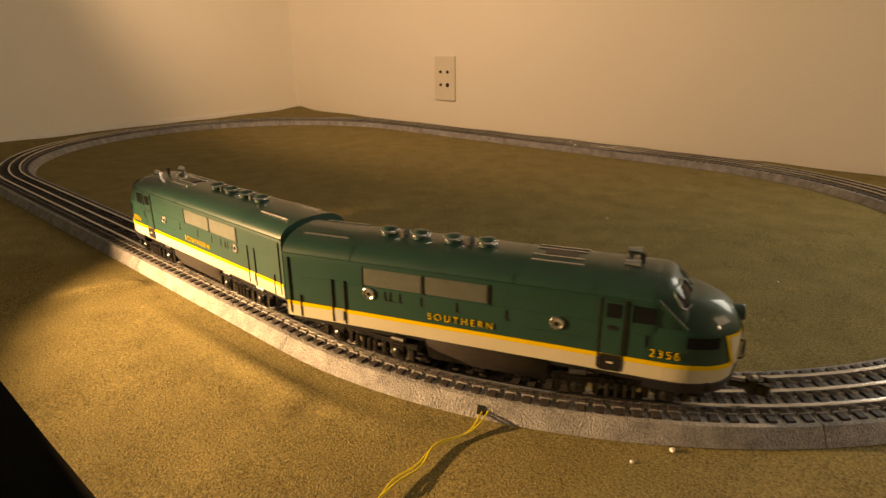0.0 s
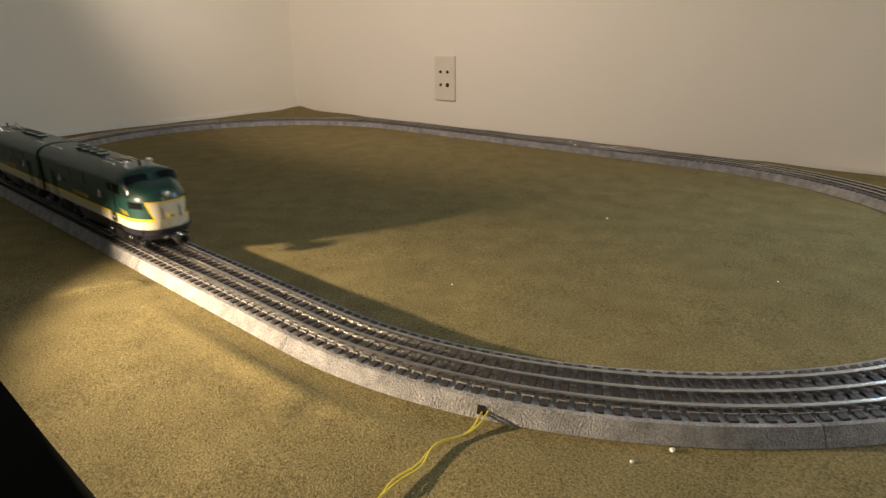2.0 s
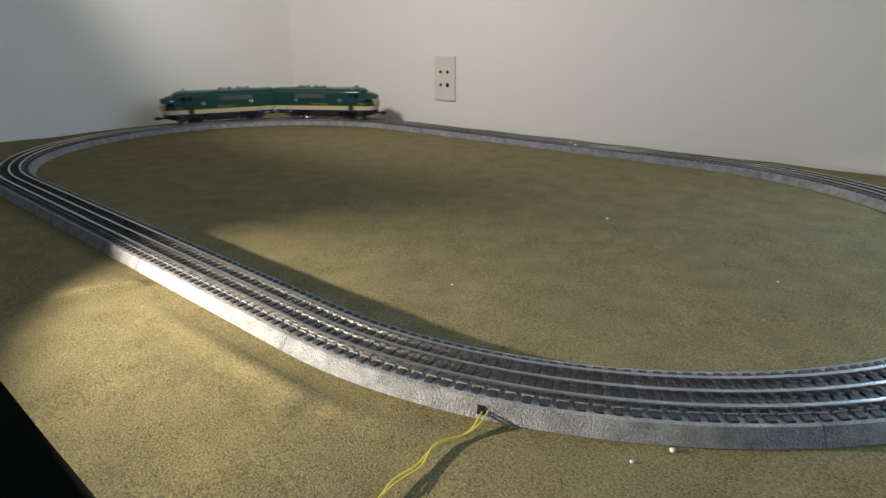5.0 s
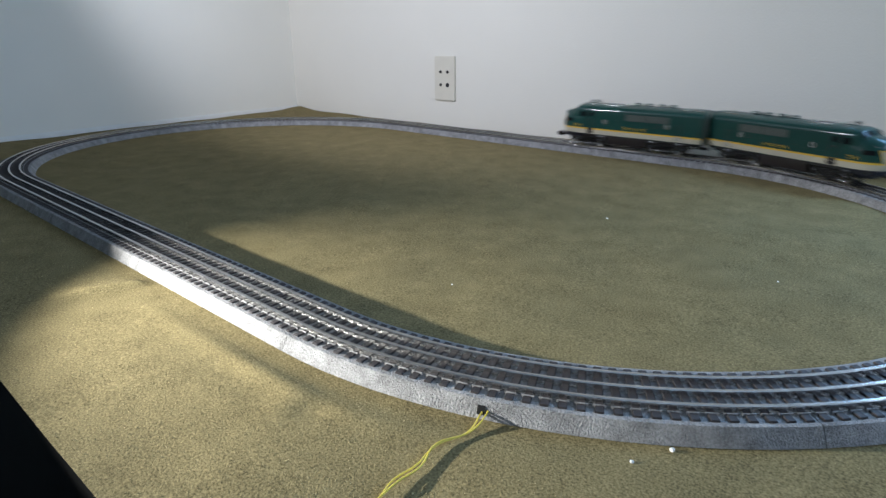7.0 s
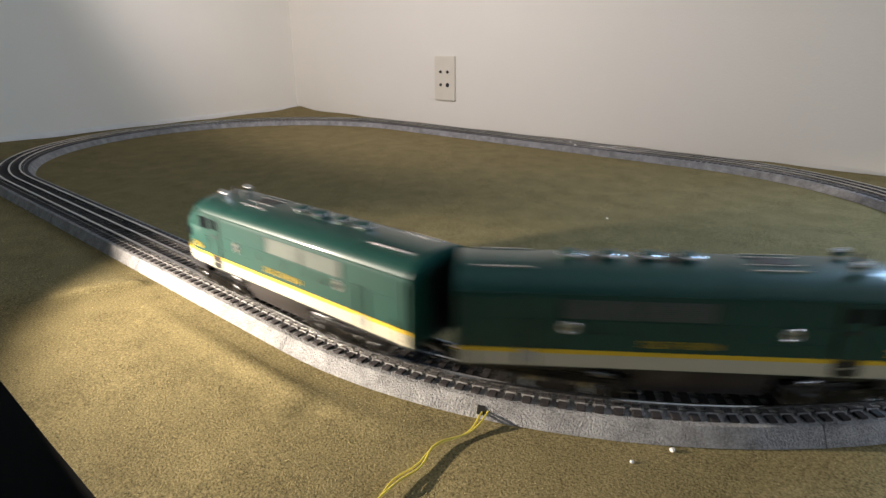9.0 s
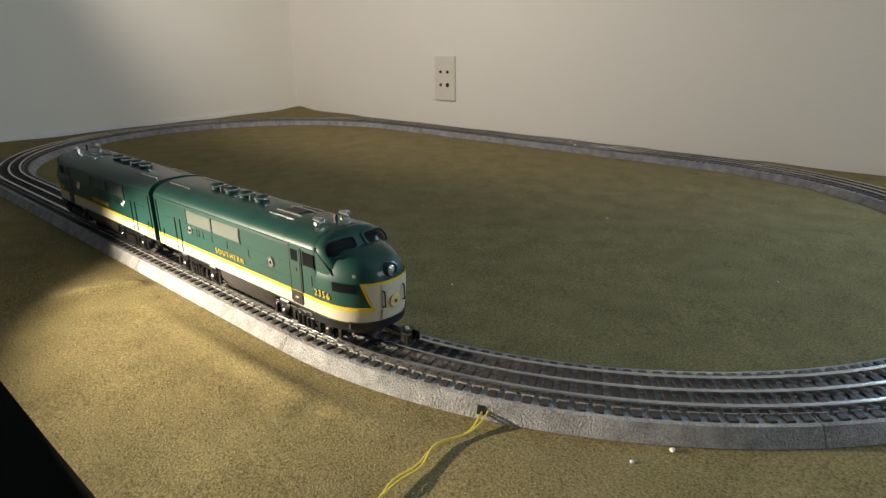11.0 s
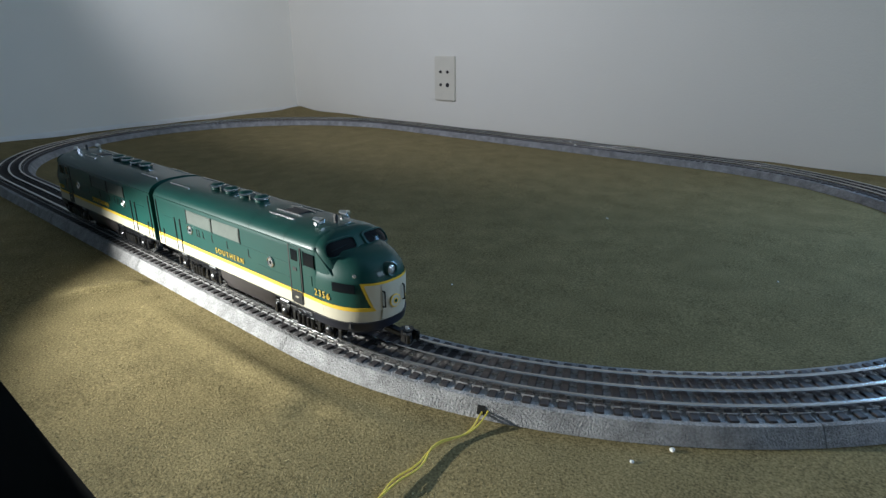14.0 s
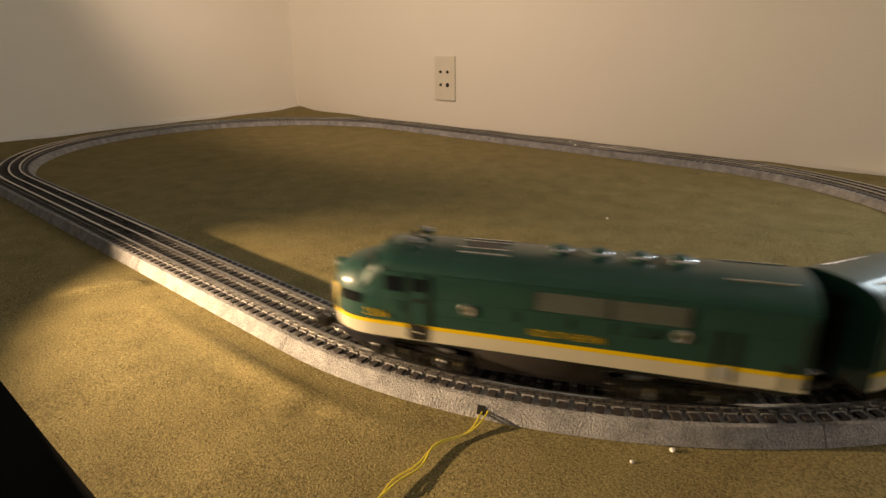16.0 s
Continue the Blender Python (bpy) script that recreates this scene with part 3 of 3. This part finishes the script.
    for x in (0.047, 0.161, 0.209):
        bm = lofted([[(x + dx, p[1] * 1.004, p[2] + 0.0005) for p in section(x)[3:20]] for dx in (0, 0.0009)], caps=False)
        part("roof_seam", bm, M_GREEN, body, "", True)
    part("exhaust_hatch", box(0.176, 0.196, -0.006, 0.006, CROWN - 0.001, CROWN + 0.0008, 0.0004), M_TANK, body)
    part("tail_door", box(TAIL - 0.0009, TAIL, -0.009, 0.009, 0.028, 0.075, 0.0003), M_BLACK, body, "dark end door")
    # headlight
    hl = part("headlight", turned([(0.0050, -0.012), (0.0050, 0.0004), (0.0045, 0.0012), (0.0038, 0.0006), (0.0036, -0.001)], pose(0.2938, 0, 0.0640, 0, 86, 0), 28), M_GREEN, body, "headlight housing", True)
    part("lens", turned([(0.0037, -0.002), (0.0037, -0.0004), (0.0024, 0.0006), (0.0006, 0.0010)], pose(0.2938, 0, 0.0640, 0, 86, 0), 24), M_LENS, hl, "clear domed headlight lens", True)
    # chassis
    part("underframe", box(TAIL + 0.003, 0.280, -0.0275, 0.0275, 0.0215, SKIRT + 0.001, 0.001), M_BLACK, loco, "black chassis")
    tank = [[(x, -w, 0.0262), (x, -w, 0.018), (x, -w * 0.80, 0.0075), (x, w * 0.80, 0.0075), (x, w, 0.018), (x, w, 0.0262)] for x, w in ((0.102, 0.027), (0.105, 0.029), (0.183, 0.029), (0.186, 0.027))]
    part("fuel_tank", lofted(tank), M_TANK, loco, "dark brown-black fuel tank", True)
    rows = []
    for z, g in ((0.0125, -0.011), (0.0165, -0.007), (0.0205, 0.0005), (SKIRT + 0.0005, 0.0018)):
        rows.append([(p[0], p[1], z) for p in nose_row(SKIRT, grow=g)])
    part("pilot", lofted(rows), M_NAVY, loco, "dark rounded pilot", True)
    c = box(LONG - 0.012, LONG + 0.011, -0.0030, 0.0030, 0.0150, 0.0192, 0.0008)
    c = tube((LONG + 0.0125, 0.0010, 0.0125), (LONG + 0.0125, 0.0010, 0.0215), 0.0050, 0.0050, 14, c)
    c = box(LONG + 0.012, LONG + 0.0215, 0.0022, 0.0060, 0.0135, 0.0212, 0.0012, c)
    c = box(LONG + 0.0125, LONG + 0.0185, -0.0062, -0.0030, 0.0135, 0.0212, 0.0012, c)
    c = tube((LONG + 0.0190, -0.0040, 0.0138), (LONG + 0.0190, -0.0040, 0.0210), 0.0022, 0.0022, 12, c)
    c = tube((LONG + 0.0130, -0.0042, 0.0205), (LONG + 0.0130, -0.0042, 0.0232), 0.0011, 0.0011, 10, c)
    part("coupler", c, M_TRUCK, loco, "dark metal knuckle coupler", True)
    part("coupler_pin", tube((LONG + 0.0125, 0.0010, 0.0215), (LONG + 0.0125, 0.0010, 0.0228), 0.0020, 0.0016, 10), M_CHROME, loco, "bright coupler pin", True)
    part("drawbar", box(-0.0105, 0.01, -0.004, 0.004, 0.013, 0.018, 0.001), M_BLACK, loco)
    return loco, [build_truck(loco, x) for x in PIVOTS]


# ---- crumbs on the mat ----
def build_crumbs():
    for x, y, r in ((0.6864, -0.413, 0.0018), (0.6727, -0.439, 0.0012), (0.6636, -0.0817, 0.0011), (0.4276, 0.0135, 0.0016), (0.4174, -0.302, 0.0010)):
        bm = bmesh.new()
        bmesh.ops.create_icosphere(bm, subdivisions=2, radius=r)
        for v in bm.verts:
            v.co *= 1 + 0.35 * noise.noise(v.co * 900)
            v.co.z *= 0.6
        c = link("crumb", bm, M_WHITE, smooth=True)
        c.matrix_basis = pose(x, y, mat_height(x, y) + r * 0.45)
        tagged(c, "tiny white crumb lying on the mat", "crumb", "crumbs on the mat")


def build_grains():
    """Loose flock granules strewn over the mat, most of them at the table's open edge."""
    rng = random.Random(5)
    verts, faces = [], []
    count = 0
    while count < 11000:
        if rng.random() < 0.62:
            x, y = rng.uniform(-0.05, 0.85), rng.uniform(EDGE_Y + 0.004, -0.49)
        else:
            x, y = rng.uniform(0.05, 0.85), rng.uniform(-0.42, 0.05)
        if abs(off_track(x, y)) < FOOT + 0.003:
            continue
        r = rng.uniform(0.00025, 0.0006) * (1.5 if rng.random() < 0.04 else 1)
        z, k = mat_height(x, y) + r * 0.3, len(verts)
        turn = rng.uniform(0, 6.28)
        c, q = math.cos(turn) * r, math.sin(turn) * r
        verts += [(x + c, y + q, z), (x - q * 0.7, y + c * 0.7, z), (x - c, y - q, z), (x + q * 0.7, y - c * 0.7, z), (x + c * 0.2, y + q * 0.2, z + r * 0.8), (x, y, z - r * 0.5)]
        for i in range(4):
            j = (i + 1) % 4
            faces += [(k + i, k + j, k + 4), (k + j, k + i, k + 5)]
        count += 1
    me = bpy.data.meshes.new("mat_grains")
    me.from_pydata(verts, [], faces)
    me.materials.append(M_GRAIN)
    tagged(new("mat_grains", me), "loose straw-coloured granules strewn over the mat", "granules", kind="stuff")


# ---- motion ----
RUN = ((0.0, 0.412), (0.2, 0.394), (0.4, 0.368), (0.6, 0.330), (0.8, 0.282), (1.0, 0.2235), (1.5, 0.055), (2.0, -0.150), (2.5, -0.365), (3.0, -0.595), (3.5, -0.820),
       (4.0, -1.005), (4.2, -1.075), (5.2, -1.535), (6.3, -2.173), (6.6, -2.370), (7.0, -2.655), (7.3, -2.845), (7.6, -3.015), (8.0, -3.285), (8.3, -3.494), (8.5, -3.634),
       (8.7, -3.768), (8.9, -3.894), (9.0, -3.954), (9.2, -4.050), (9.6, -4.205), (10.0, -4.285), (10.4, -4.305), (14.1, -4.305), (14.3, -4.283), (14.5, -4.249),
       (14.8, -4.176), (15.0, -4.121), (15.2, -4.054), (15.4, -3.973), (15.6, -3.898), (15.8, -3.820), (16.0, -3.738))


def along(t):
    """Where the coupling is, along the oval, at t seconds: a smooth run through the rows of RUN."""
    k = max(i for i in range(len(RUN) - 1) if RUN[i][0] <= t + 1e-9)
    (t0, s0), (t1, s1) = RUN[k], RUN[k + 1]

    def slope(i):
        if i <= 0 or i >= len(RUN) - 1:
            j = min(max(i, 1), len(RUN) - 1)
            return (RUN[j][1] - RUN[j - 1][1]) / (RUN[j][0] - RUN[j - 1][0])
        a = (RUN[i][1] - RUN[i - 1][1]) / (RUN[i][0] - RUN[i - 1][0])
        b = (RUN[i + 1][1] - RUN[i][1]) / (RUN[i + 1][0] - RUN[i][0])
        return 0 if a * b <= 0 else 2 * a * b / (a + b)

    h, u = t1 - t0, (t - t0) / (t1 - t0)
    return ((1 + 2 * u) * (1 - u) ** 2 * s0 + u * (1 - u) ** 2 * h * slope(k) + u * u * (3 - 2 * u) * s1 + u * u * (u - 1) * h * slope(k + 1))


def unit_pose(s, ahead):
    a, b = (track_point(s + ahead * (COUPLED + p)) for p in PIVOTS)
    way = (b - a).normalized()
    tail = (a + b) / 2 - way * (PIVOTS[0] + PIVOTS[1]) / 2
    return tail, way


def motions():
    times = [i / 10 for i in range(161)]
    for (loco, trucks), ahead in zip(TRAIN, (1, -1)):
        rows, truck_rows = [], [[], []]
        for t in times:
            s = along(t)
            tail, way = unit_pose(s, ahead)
            turn = math.atan2(way.y, way.x)
            rows.append((t, pose(tail.x, tail.y, RAIL, 0, 0, math.degrees(turn))))
            for k, p in enumerate(PIVOTS):
                q = s + ahead * (COUPLED + p)
                d = (track_point(q + 0.02) - track_point(q - 0.02)) * ahead
                rel = (math.atan2(d.y, d.x) - turn + math.pi) % (2 * math.pi) - math.pi
                truck_rows[k].append((t, pose(p, 0, 0, 0, 0, math.degrees(rel))))
        walk(loco, rows)
        for truck, r in zip(trucks, truck_rows):
            walk(truck, r)


build_room()
build_table()
build_outlet()
TRAIN = [build_locomotive("dark green diesel locomotive with cream band and yellow lettering"),
         build_locomotive("trailing dark green diesel locomotive with cream band, coupled back to back")]
build_wire()
build_crumbs()
build_grains()
build_track()
motions()
